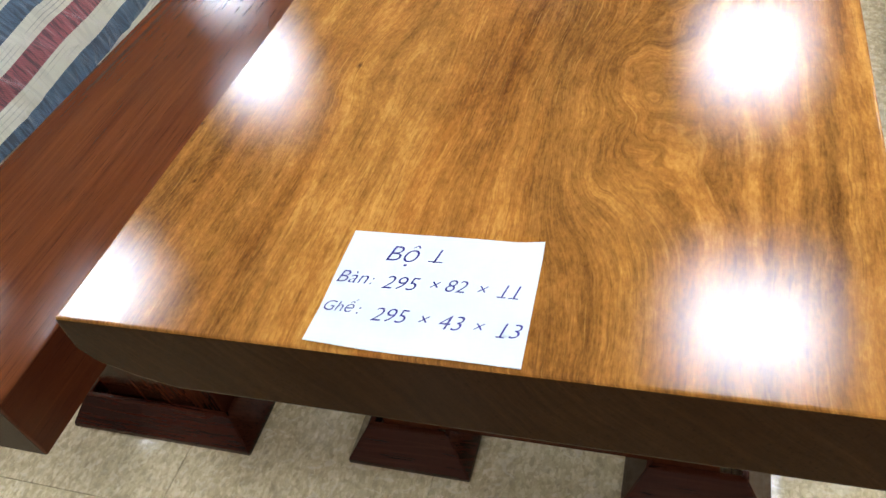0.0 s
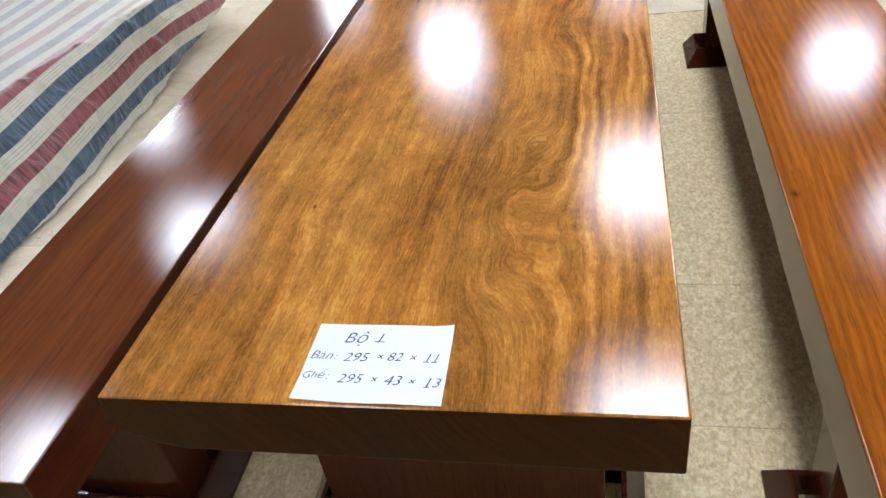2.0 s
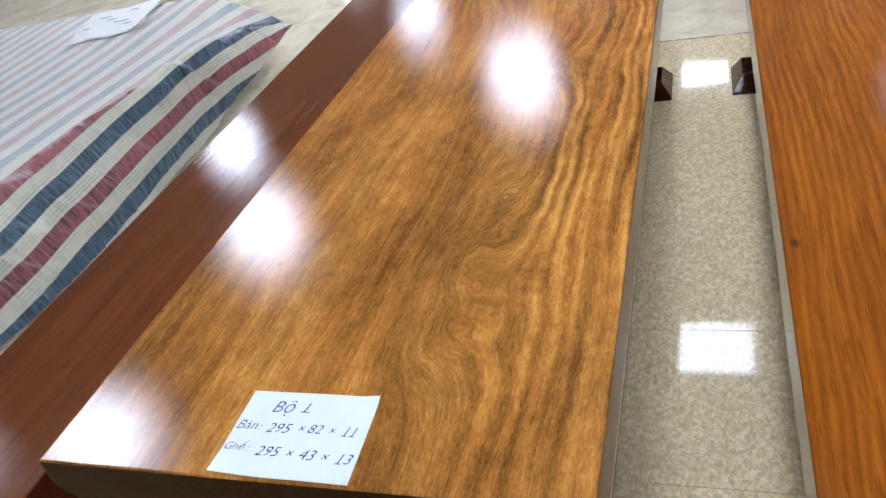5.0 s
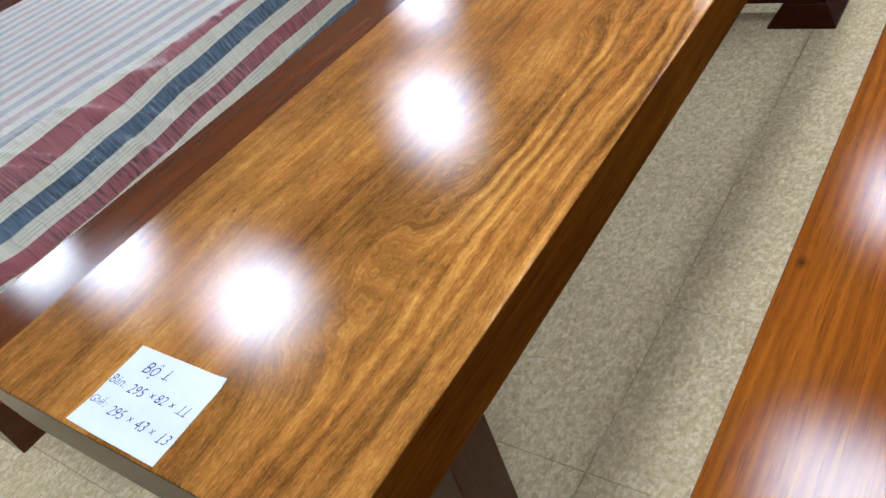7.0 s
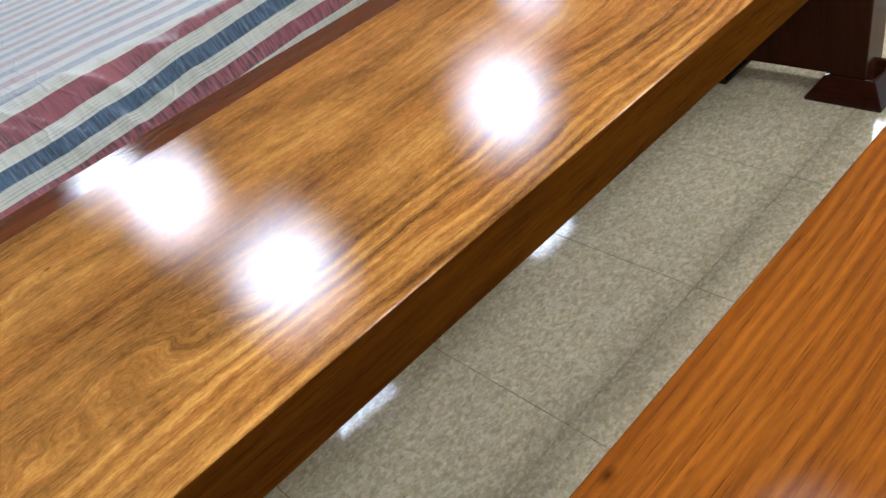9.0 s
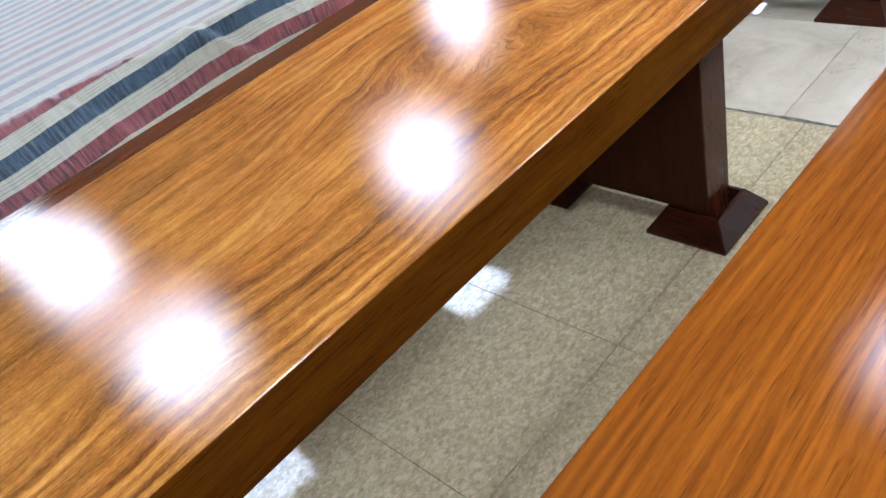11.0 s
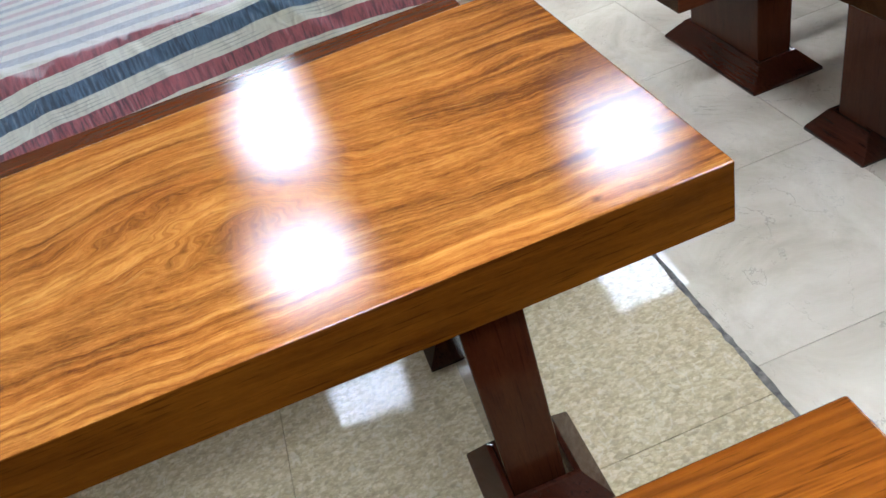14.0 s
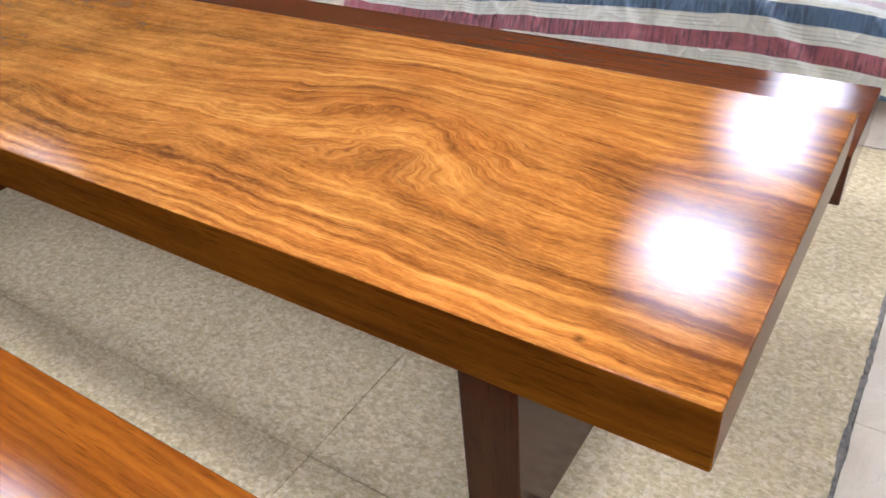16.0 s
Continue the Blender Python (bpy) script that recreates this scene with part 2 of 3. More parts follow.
M_TABLE = table_wood("table_wood", 0.178, 0.26)
M_BENCH = wood("bench_wood", (0.288, 0.085, 0.0080), (0.192, 0.052, 0.0056), (0.086, 0.0205, 0.0033), (0.163, 0.038, 0.0042),
               bands=16.0, gloss=0.16, contrast=0.62, seed=3.7, wander=0.10, run=0.03, fleck=0.5, spec=0.18, detail=3.0, stripe=0.085, knots=[(1.100, 0.793, 0.010)])
M_BENCH_RED = wood("red_bench_wood", (0.120, 0.0335, 0.0095), (0.090, 0.0235, 0.0070), (0.050, 0.0120, 0.0038), (0.080, 0.0180, 0.0056),
                   bands=20.0, gloss=0.16, contrast=0.7, seed=6.1, wander=0.08, run=0.022, fleck=0.4, spec=0.26, detail=2.0, stripe=0.03)
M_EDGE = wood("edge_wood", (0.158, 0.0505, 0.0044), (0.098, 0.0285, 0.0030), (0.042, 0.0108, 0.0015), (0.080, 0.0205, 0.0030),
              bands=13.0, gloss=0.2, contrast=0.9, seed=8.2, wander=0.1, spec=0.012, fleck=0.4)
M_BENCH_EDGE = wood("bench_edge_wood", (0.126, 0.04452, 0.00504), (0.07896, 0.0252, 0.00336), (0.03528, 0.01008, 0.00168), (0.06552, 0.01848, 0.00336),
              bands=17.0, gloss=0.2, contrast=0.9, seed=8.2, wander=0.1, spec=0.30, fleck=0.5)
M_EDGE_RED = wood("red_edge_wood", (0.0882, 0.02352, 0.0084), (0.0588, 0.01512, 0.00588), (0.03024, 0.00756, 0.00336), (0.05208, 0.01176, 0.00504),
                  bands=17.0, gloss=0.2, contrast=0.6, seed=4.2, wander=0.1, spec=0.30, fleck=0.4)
# end grain, darkened further to hold the shade on the near ends
M_END_SHADED = wood("shaded_end_grain", (0.036, 0.0145, 0.0043), (0.026, 0.0100, 0.0029), (0.017, 0.0063, 0.0019), (0.022, 0.0080, 0.0024),
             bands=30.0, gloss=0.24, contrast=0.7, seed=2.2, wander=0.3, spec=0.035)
M_LEG = wood("leg_wood", (0.070, 0.0185, 0.0070), (0.049, 0.0125, 0.0049), (0.026, 0.0068, 0.0029), (0.046, 0.0102, 0.0043),
             bands=14.0, gloss=0.16, contrast=0.45, seed=5.3, axis="z", wander=0.1, spec=0.11)
M_SHOE = wood("shoe_wood", (0.05544, 0.01596, 0.00756), (0.03864, 0.0105, 0.00504), (0.021, 0.00588, 0.00294), (0.03612, 0.0084, 0.00462),
              bands=14.0, gloss=0.12, contrast=0.4, seed=1.3, axis="x", wander=0.1, spec=0.55)


# ---------------------------------------------------------------- floors, walls, cloth
def m_beige_tile():
    n = Nodes("beige_tile")
    p = n.coords()
    rnd = n.node("ShaderNodeObjectInfo").outputs["Random"]
    off = n.join(n.math("MULTIPLY", rnd, 37.0), n.math("MULTIPLY", rnd, 91.0), 0.0)
    v = n.node("ShaderNodeVectorMath", operation="ADD")
    n.put(v.inputs[0], p), n.put(v.inputs[1], off)
    q = v.outputs[0]
    fleck = n.noise(n.mapping(q, (1.0, 0.6, 1.0), (0, 0, 0), (0, 0, 0.5)), 85.0, 3.0, 0.62, 0.5)
    fleck2 = n.noise(n.mapping(q, (0.6, 1.0, 1.0), (5, 2, 0), (0, 0, -0.4)), 44.0, 3.0, 0.6, 0.7)
    pale = n.noise(n.mapping(q, (0.7, 1.0, 1.0), (1, 8, 0), (0, 0, 0.9)), 46.0, 2.0, 0.5, 1.2)
    cloud = n.noise(q, 5.0, 4.0, 0.6)
    # ragged stone chips in two sizes, set in a fine ground
    qx, qy, qz = n.split(q)
    rag = n.noise(q, 190.0, 3.0, 0.6)
    rag2 = n.noise(n.mapping(q, (1, 1, 1), (3, 9, 0)), 130.0, 3.0, 0.6)
    shape = n.join(n.math("MULTIPLY_ADD", rag, 0.008, qx), n.math("MULTIPLY_ADD", rag2, 0.008, qy), 0.0)

    def chips(scale, turn):
        cell = n.node("ShaderNodeTexVoronoi", feature="F1")
        n.put(cell.inputs["Vector"], n.mapping(shape, (1.0, 0.62, 1.0), (turn, 0, 0), (0, 0, turn)))
        cell.inputs["Scale"].default_value = scale
        return n.split(cell.outputs["Color"])[0]

    col = n.ramp(fleck, [(0.32, (0.39, 0.305, 0.170)), (0.50, (0.535, 0.435, 0.255)), (0.66, (0.67, 0.56, 0.348))])
    small = n.ramp(chips(185.0, 0.6), [(0.0, (0.28, 0.222, 0.122)), (0.25, (0.49, 0.40, 0.225)), (0.7, (0.58, 0.475, 0.270)), (1.0, (0.84, 0.73, 0.47))])
    col = n.mix(0.34, col, small)
    big = chips(112.0, -0.7)
    col = n.mix(n.remap(big, 0.84, 0.87, 0.0, 0.32), col, (0.80, 0.71, 0.48))
    col = n.mix(n.remap(big, 0.12, 0.10, 0.0, 0.30), col, (0.30, 0.245, 0.16))
    col = n.mix(n.remap(fleck2, 0.55, 0.68, 0.0, 0.35), col, (0.34, 0.28, 0.18))
    col = n.mix(n.remap(pale, 0.58, 0.68, 0.0, 0.40), col, (0.73, 0.656, 0.481))
    col = n.mix(n.remap(cloud, 0.35, 0.7, 0.0, 0.16), col, (0.432, 0.357, 0.232))
    dirt = n.noise(p, 260.0, 2.0, 0.5)
    col = n.mix(n.remap(dirt, 0.76, 0.80), col, (0.06, 0.05, 0.04))
    rough = n.remap(n.noise(q, 7.0, 3.0), 0.3, 0.75, 0.035, 0.085)
    n.bump(n.noise(p, 11.0, 2.0), 0.05, 0.003)
    return n.surface(col, rough, 0.0, 0.125)


def m_grey_tile():
    n = Nodes("grey_tile")
    p = n.coords()
    rnd = n.node("ShaderNodeObjectInfo").outputs["Random"]
    off = n.join(n.math("MULTIPLY", rnd, 53.0), n.math("MULTIPLY", rnd, 29.0), 0.0)
    v = n.node("ShaderNodeVectorMath", operation="ADD")
    n.put(v.inputs[0], p), n.put(v.inputs[1], off)
    q = v.outputs[0]
    cloud = n.noise(q, 3.5, 6.0, 0.62, 1.0)
    col = n.ramp(cloud, [(0.28, (0.44, 0.375, 0.270)), (0.5, (0.575, 0.50, 0.375)), (0.72, (0.665, 0.595, 0.465))])
    bend = n.noise(n.mapping(q, (1, 1, 1), (2, 5, 0)), 2.6, 6.0, 0.62, 0.8)
    patch = n.remap(n.noise(n.mapping(q, (1, 1, 1), (7, 1, 0)), 4.0, 3.0), 0.50, 0.60)
    thin = n.math("ABSOLUTE", n.math("SUBTRACT", bend, 0.5))
    vein = n.math("MULTIPLY", n.remap(thin, 0.001, 0.0055, 1.0, 0.0), patch)
    cross = n.math("ABSOLUTE", n.math("SUBTRACT", n.noise(n.mapping(q, (1, 1, 1), (9, 3, 0)), 3.4, 6.0, 0.6, 0.6), 0.5))
    vein = n.math("MAXIMUM", vein, n.math("MULTIPLY", n.remap(cross, 0.0, 0.003, 0.8, 0.0), n.math("SUBTRACT", 1.0, patch)))
    col = n.mix(n.math("MULTIPLY", vein, 0.42), col, (0.183, 0.166, 0.137))
    col = n.mix(n.remap(n.noise(p, 240.0, 2.0), 0.77, 0.80), col, (0.07, 0.06, 0.05))
    rough = n.remap(n.noise(q, 5.0, 3.0), 0.3, 0.75, 0.015, 0.045)
    return n.surface(col, rough, 0.0, 0.13)


def m_plain(name, color, rough, vary=0.12, scale=8.0, bump=0.0):
    n = Nodes(name)
    p = n.coords()
    f = n.noise(p, scale, 4.0, 0.6)
    a = tuple(c * (1 - vary) for c in color)
    b = tuple(min(1.0, c * (1 + vary)) for c in color)
    if bump:
        n.bump(n.noise(p, scale * 6, 3.0), bump, 0.004)
    return n.surface(n.ramp(f, [(0.3, a), (0.7, b)]), rough, 0.0, 0.4)


def m_glow(name, color, strength):
    n = Nodes(name)
    n.put(n.bsdf.inputs["Emission Color"], (*color, 1))
    n.bsdf.inputs["Emission Strength"].default_value = strength
    return n.surface((0.9, 0.9, 0.9), 0.4)


STRIPE_STEP = 0.252
CREAM, BLUE, RED = (0.87, 0.85, 0.70), (0.10, 0.185, 0.275), (0.50, 0.125, 0.13)


def m_tarp():
    """Woven plastic sheet printed with red and blue stripes on cream."""
    n = Nodes("striped_tarpaulin")
    uv = n.node("ShaderNodeUVMap").outputs[0]
    u0, v, _ = n.split(uv)
    wob = n.noise(n.mapping(uv, (4.0, 2.5, 1.0)), 1.0, 2.0)
    u = n.math("ADD", u0, n.math("MULTIPLY", n.math("SUBTRACT", wob, 0.5), 0.010))
    k = n.math("FRACT", n.math("DIVIDE", n.math("SUBTRACT", u, -0.010), STRIPE_STEP))
    col = n.ramp(k, [(0.0, BLUE), (0.255, CREAM), (0.5, RED), (0.755, CREAM)], "CONSTANT")
    # darker threads along the cream bands
    band = n.math("FRACT", n.math("DIVIDE", n.math("SUBTRACT", u, -0.010), STRIPE_STEP * 0.5))
    fine = n.math("ABSOLUTE", n.math("SINE", n.math("MULTIPLY", u, 230.0)))
    worn = n.remap(n.noise(n.mapping(uv, (9.0, 2.4, 1)), 2.0, 3.0), 0.40, 0.60)
    lines = n.math("MULTIPLY", n.math("MULTIPLY", n.math("GREATER_THAN", band, 0.6), n.remap(fine, 0.90, 1.0)), worn)
    col = n.mix(n.math("MULTIPLY", lines, 0.62), col, (0.22, 0.23, 0.20))
    # wrinkles across the printed bands: crease shade painted in as dark lines
    creak = n.noise(n.mapping(uv, (7.0, 62.0, 1.0)), 1.0, 4.0, 0.68)
    area = n.remap(n.noise(n.mapping(uv, (3.0, 3.0, 1.0), (5, 2, 0)), 1.0, 3.0), 0.34, 0.54)
    printed = n.math("LESS_THAN", band, 0.51)
    wrinkle_shade = n.math("MULTIPLY", n.math("MULTIPLY", n.remap(creak, 0.49, 0.56), area), n.math("MULTIPLY_ADD", printed, 0.75, 0.12))
    col = n.mix(wrinkle_shade, col, n.mix(0.78, col, (0.015, 0.02, 0.035)))
    thread = n.math("SINE", n.math("ADD", n.math("MULTIPLY", v, 900.0), n.math("MULTIPLY", u, 700.0)))
    col = n.mix(n.math("MULTIPLY", n.remap(thread, 0.1, 0.9), n.math("MULTIPLY", printed, n.remap(area, 0.0, 1.0, 0.10, 0.34))), col, (0.03, 0.03, 0.05))
    pale = n.math("MULTIPLY", n.math("MULTIPLY", n.remap(creak, 0.42, 0.34), area), 0.25)
    col = n.mix(pale, col, (0.80, 0.82, 0.80))
    # grazing glare put into the colour: faces that point up turn paler
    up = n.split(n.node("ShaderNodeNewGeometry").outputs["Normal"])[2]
    top_glare = n.math("MULTIPLY", n.remap(up, 0.80, 0.96), n.remap(n.noise(n.mapping(uv, (3.0, 3.0, 1)), 3.0, 4.0), 0.2, 0.6, 0.42, 0.56))
    col = n.mix(top_glare, col, (0.99, 0.965, 0.90))
    weave = n.math("MULTIPLY", n.math("SINE", n.math("MULTIPLY", v, 1500.0)), n.math("SINE", n.math("MULTIPLY", u, 1500.0)))
    fold = n.noise(n.mapping(uv, (7.0, 11.0, 1)), 1.0, 3.0)
    crease = n.math("ABSOLUTE", n.math("SUBTRACT", n.noise(n.mapping(uv, (4.0, 5.0, 1), (2, 6, 0)), 1.0, 2.0), 0.5))
    hgt = n.math("ADD", n.math("MULTIPLY", weave, 0.05), n.math("ADD", n.math("MULTIPLY", creak, 0.55), n.math("ADD", fold, n.remap(crease, 0.0, 0.03, 0.5, 0.0))))
    n.bump(hgt, 0.8, 0.009)
    n.bsdf.inputs["Sheen Weight"].default_value = 0.7
    n.bsdf.inputs["Sheen Roughness"].default_value = 0.35
    return n.surface(col, 0.45, 0.0, 1.0)


M_BEIGE = m_beige_tile()
M_GREY = m_grey_tile()
M_GROUT = m_plain("grout", (0.085, 0.072, 0.052), 0.9, 0.3, 30.0)
M_JOINT = m_plain("joint_mortar", (0.166, 0.149, 0.124), 0.85, 0.6, 40.0, 0.6)
M_WALL = m_plain("wall_paint", (0.282, 0.266, 0.241), 0.8, 0.04, 3.0)
M_CEIL = m_plain("ceiling_paint", (0.42, 0.42, 0.41), 0.85, 0.03, 3.0)
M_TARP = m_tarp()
M_PAPER = m_plain("white_paper", (0.575, 0.62, 0.61), 0.65, 0.03, 12.0)
M_INK = m_plain("blue_ink", (0.030, 0.024, 0.19), 0.5, 0.2, 60.0)
M_CARD = m_plain("card_sheet", (0.88, 0.87, 0.85), 0.6, 0.05, 6.0)
M_PRINT = m_plain("faded_print", (0.30, 0.31, 0.33), 0.6, 0.2, 30.0)
M_STRAP = m_plain("grey_wrap", (0.442, 0.451, 0.442), 0.55, 0.1, 5.0, 0.3)
M_GLOW = m_glow("panel_diffuser", (0.895, 0.945, 1.05), PANEL_LIGHT)
M_ALU = m_plain("white_metal", (0.75, 0.75, 0.75), 0.4, 0.03)


# ---------------------------------------------------------------- mesh helpers
def part(name, bm, material, parent=None, label="", smooth=False):
    me = bpy.data.meshes.new(name)
    bmesh.ops.recalc_face_normals(bm, faces=bm.faces)
    if smooth:
        for f in bm.faces:
            f.smooth = True
    bm.to_mesh(me)
    bm.free()
    me.materials.append(material)
    ob = new(name, me)
    if parent is not None:
        ob.parent = parent
    if label:
        ob["label"] = label
    return ob


def thing(name, x=0.0, y=0.0, z=0.0):
    ob = new(name)
    ob.matrix_basis = Matrix.Translation((x, y, z))
    ob.empty_display_size = 0.1
    return ob


def prism(outline, a, b, axis="y", bevel=0.0, segments=2):
    """A solid from a closed outline of 2D points, pushed from a to b along an axis."""
    bm = bmesh.new()

    def at(p, d):
        return {"y": (p[0], d, p[1]), "z": (p[0], p[1], d), "x": (d, p[0], p[1])}[axis]
    lo = [bm.verts.new(at(p, a)) for p in outline]
    hi = [bm.verts.new(at(p, b)) for p in outline]
    bm.faces.new(lo)
    bm.faces.new(hi[::-1])
    for i in range(len(outline)):
        j = (i + 1) % len(outline)
        bm.faces.new((lo[i], hi[i], hi[j], lo[j]))
    bmesh.ops.recalc_face_normals(bm, faces=bm.faces)
    if bevel:
        bmesh.ops.bevel(bm, geom=list(bm.edges), offset=bevel, segments=segments, profile=0.5, affect="EDGES", clamp_overlap=True)
    return bm


def block(x0, x1, y0, y1, z0, z1, bevel=0.003, segments=2):
    return prism([(x0, y0), (x1, y0), (x1, y1), (x0, y1)], z0, z1, "z", bevel, segments)


def skirt_board(p0, p1, q0, q1, height, drop=0.012, bevel=0.002):
    """One mitred, outward sloping board of a shoe: foot line p0-p1, top line q0-q1."""
    bm = bmesh.new()
    def lift(p, z): return bm.verts.new((p[0], p[1], z))
    inw = [((q[0] - p[0]) * 0.25, (q[1] - p[1]) * 0.25) for p, q in ((p0, q0), (p1, q1))]
    ring0 = [lift(p0, 0), lift(p0, 0.010), lift(q0, height), lift((q0[0] + inw[0][0], q0[1] + inw[0][1]), height), lift((q0[0] + inw[0][0], q0[1] + inw[0][1]), 0)]
    ring1 = [lift(p1, 0), lift(p1, 0.010), lift(q1, height), lift((q1[0] + inw[1][0], q1[1] + inw[1][1]), height), lift((q1[0] + inw[1][0], q1[1] + inw[1][1]), 0)]
    bm.faces.new(ring0)
    bm.faces.new(ring1[::-1])
    for i in range(5):
        j = (i + 1) % 5
        bm.faces.new((ring0[i], ring1[i], ring1[j], ring0[j]))
    bmesh.ops.recalc_face_normals(bm, faces=bm.faces)
    bmesh.ops.bevel(bm, geom=list(bm.edges), offset=bevel, segments=1, affect="EDGES", clamp_overlap=True)
    return bm


def shoe(parent, x0, x1, y0, y1, height=0.070, slope=0.040, slope_y=0.045):
    """A hollow sloping skirt of four mitred boards round the foot of a leg."""
    a = [(x0, y0), (x1, y0), (x1, y1), (x0, y1)]
    b = [(x0 + slope, y0 + slope_y), (x1 - slope, y0 + slope_y), (x1 - slope, y1 - slope_y), (x0 + slope, y1 - slope_y)]
    for i in range(4):
        j = (i + 1) % 4
        part("foot_skirt", skirt_board(a[i], a[j], b[i], b[j], height), M_SHOE, parent)


# ---------------------------------------------------------------- setting
FLOOR_EDGE_Y, FLOOR_EDGE_X = 3.092, -1.240
RX0, RX1, RY0, RY1 = -11.0, 6.5, -7.0, 22.0


def structure(ob, label, category):
    return tagged(ob, label, category, kind="structure")


def build_room():
    floor = part("floor", block(RX0, RX1, RY0, RY1, -0.2, -0.006, 0), M_GROUT)
    structure(floor, "showroom floor of beige speckled and grey marbled tiles", "floor")
    ceiling = part("ceiling", block(RX0, RX1, RY0, RY1, CEIL + 0.02, CEIL + 0.2, 0), M_CEIL)
    structure(ceiling, "plain white painted showroom ceiling", "ceiling")
    t = 0.2
    for nm, b in (("wall_west", (RX0 - t, RX0, RY0, RY1)), ("wall_east", (RX1, RX1 + t, RY0, RY1)),
                  ("wall_south", (RX0 - t, RX1 + t, RY0 - t, RY0)), ("wall_north", (RX0 - t, RX1 + t, RY1, RY1 + t))):
        structure(part(nm, block(*b, -0.2, CEIL + 0.2, 0), M_WALL), "plain off-white painted showroom wall", "wall")
    return floor


def panel_lamp(x, y):
    lamp = thing("ceiling_panel", x, y, CEIL)
    s = 0.300
    part("diffuser", block(-s, s, -s, s, -0.004, 0.010, 0.001, 1), M_GLOW, lamp, "glowing white diffuser")
    for i in range(4):
        bm = prism([(-s - 0.02, s), (s + 0.02, s), (s + 0.02, s + 0.02), (-s - 0.02, s + 0.02)], -0.010, 0.019, "z", 0.002, 1)
        bmesh.ops.rotate(bm, verts=bm.verts, cent=(0, 0, 0), matrix=Matrix.Rotation(radians(90 * i), 3, "Z"))
        part("frame", bm, M_ALU, lamp)
    return tagged(lamp, "square white ceiling light panel, switched on", "ceiling light", "ceiling light panels")


FLOOR = build_room()
first = panel_lamp(*PANELS[0])
for px, py in PANELS[1:]:
    copy_thing(first, Matrix.Translation((px, py, CEIL)))


# ---------------------------------------------------------------- tables and benches
def slab(outline, length, taper=0.0, wave=0.0, bevel=0.004, seed=0):
    """A long plank with a worked outline; wave gives its lower edge the lightly wandering line of a natural slab."""
    bm = bmesh.new()
    cuts = 24
    rings = []
    for i in range(cuts + 1):
        y = length * i / cuts
        ring = []
        for k, (px, pz) in enumerate(outline):
            d = wave * (noise.noise((k * 3.1 + seed, y * 1.3, 0.0))) if pz < -0.01 else 0.0
            ring.append(bm.verts.new((px + d, y, pz + d * 0.3)))
        rings.append(ring)
    n = len(outline)
    bm.faces.new(rings[0])
    bm.faces.new(rings[-1][::-1])
    for r0, r1 in zip(rings, rings[1:]):
        for k in range(n):
            j = (k + 1) % n
            bm.faces.new((r0[k], r1[k], r1[j], r0[j]))
    bmesh.ops.recalc_face_normals(bm, faces=bm.faces)
    sharp = [e for e in bm.edges if len(e.link_faces) == 2 and e.calc_face_angle(0) > radians(25)]
    bmesh.ops.bevel(bm, geom=sharp, offset=bevel, segments=3, profile=0.5, affect="EDGES", clamp_overlap=True)
    return bm


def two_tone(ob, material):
    """Second material on the faces that are not the upper side; near ends get the shaded end grain."""
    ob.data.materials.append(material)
    ob.data.materials.append(M_END_SHADED)
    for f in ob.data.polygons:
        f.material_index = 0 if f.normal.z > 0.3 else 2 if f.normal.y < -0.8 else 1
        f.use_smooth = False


def long_table(name="dining_table"):
    t = thing(name)
    outline = [(0.0, 0.0), (-0.004, -0.055), (0.013, -0.077), (0.058, -0.098), (0.105, -0.110), (0.82, -0.110), (0.82, 0.0)]
    top = part("tabletop", slab(outline, 2.95, wave=0.003), M_TABLE, t)
    top.location.z = TOP
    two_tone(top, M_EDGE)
    for y0, dx in ((0.228, 0.0), (2.465, 0.02)):
        a, b, k, hgt = 0.125 + dx, 0.708 + dx, 0.105, TOP - 0.1095
        leg = prism([(a, 0.0), (a + k, 0.0), (a + k, 0.070), (b - k, 0.070), (b - k, 0.0), (b, 0.0), (b, hgt), (a, hgt)], y0 + 0.056, y0 + 0.168, "y", 0.004)
        part("leg_panel", leg, M_LEG, t)
        for x0, x1 in ((0.06 + dx, 0.295 + dx), (0.555 + dx, 0.790 + dx * 0.5)):
            shoe(t, x0, x1, y0, y0 + 0.235)
    return t


def long_bench(name, x0, x1, top, foot, timber, length=2.95, thick=0.13, slope=0.040):
    b = thing(name)
    outline = [(x0, top), (x0, top - thick), (x1, top - thick), (x1, top)]
    outline = [(px, pz - top) for px, pz in outline]
    seat = part("seat", slab(outline, length, wave=0.002, seed=5), timber, b)
    seat.location.z = top
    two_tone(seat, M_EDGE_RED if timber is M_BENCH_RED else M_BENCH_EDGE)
    fx0, fx1 = foot
    for y0 in (0.215, length - 0.470):
        part("leg_panel", prism([(fx0 + 0.075, 0.0), (fx1 - 0.075, 0.0), (fx1 - 0.075, top - thick), (fx0 + 0.075, top - thick)], y0 + 0.062, y0 + 0.178, "y", 0.004), M_LEG, b)
        shoe(b, fx0, fx1, y0, y0 + 0.24, 0.070, slope, slope)
    return b


table = tagged(long_table(), "long golden-brown lacquered solid wood slab table, glossy top", "table", "long slab tables")
next_table = copy_thing(table, Matrix.Translation((-0.06, 3.47, 0)))
next_table["label"] = "long lacquered solid wood slab table of the neighbouring set"

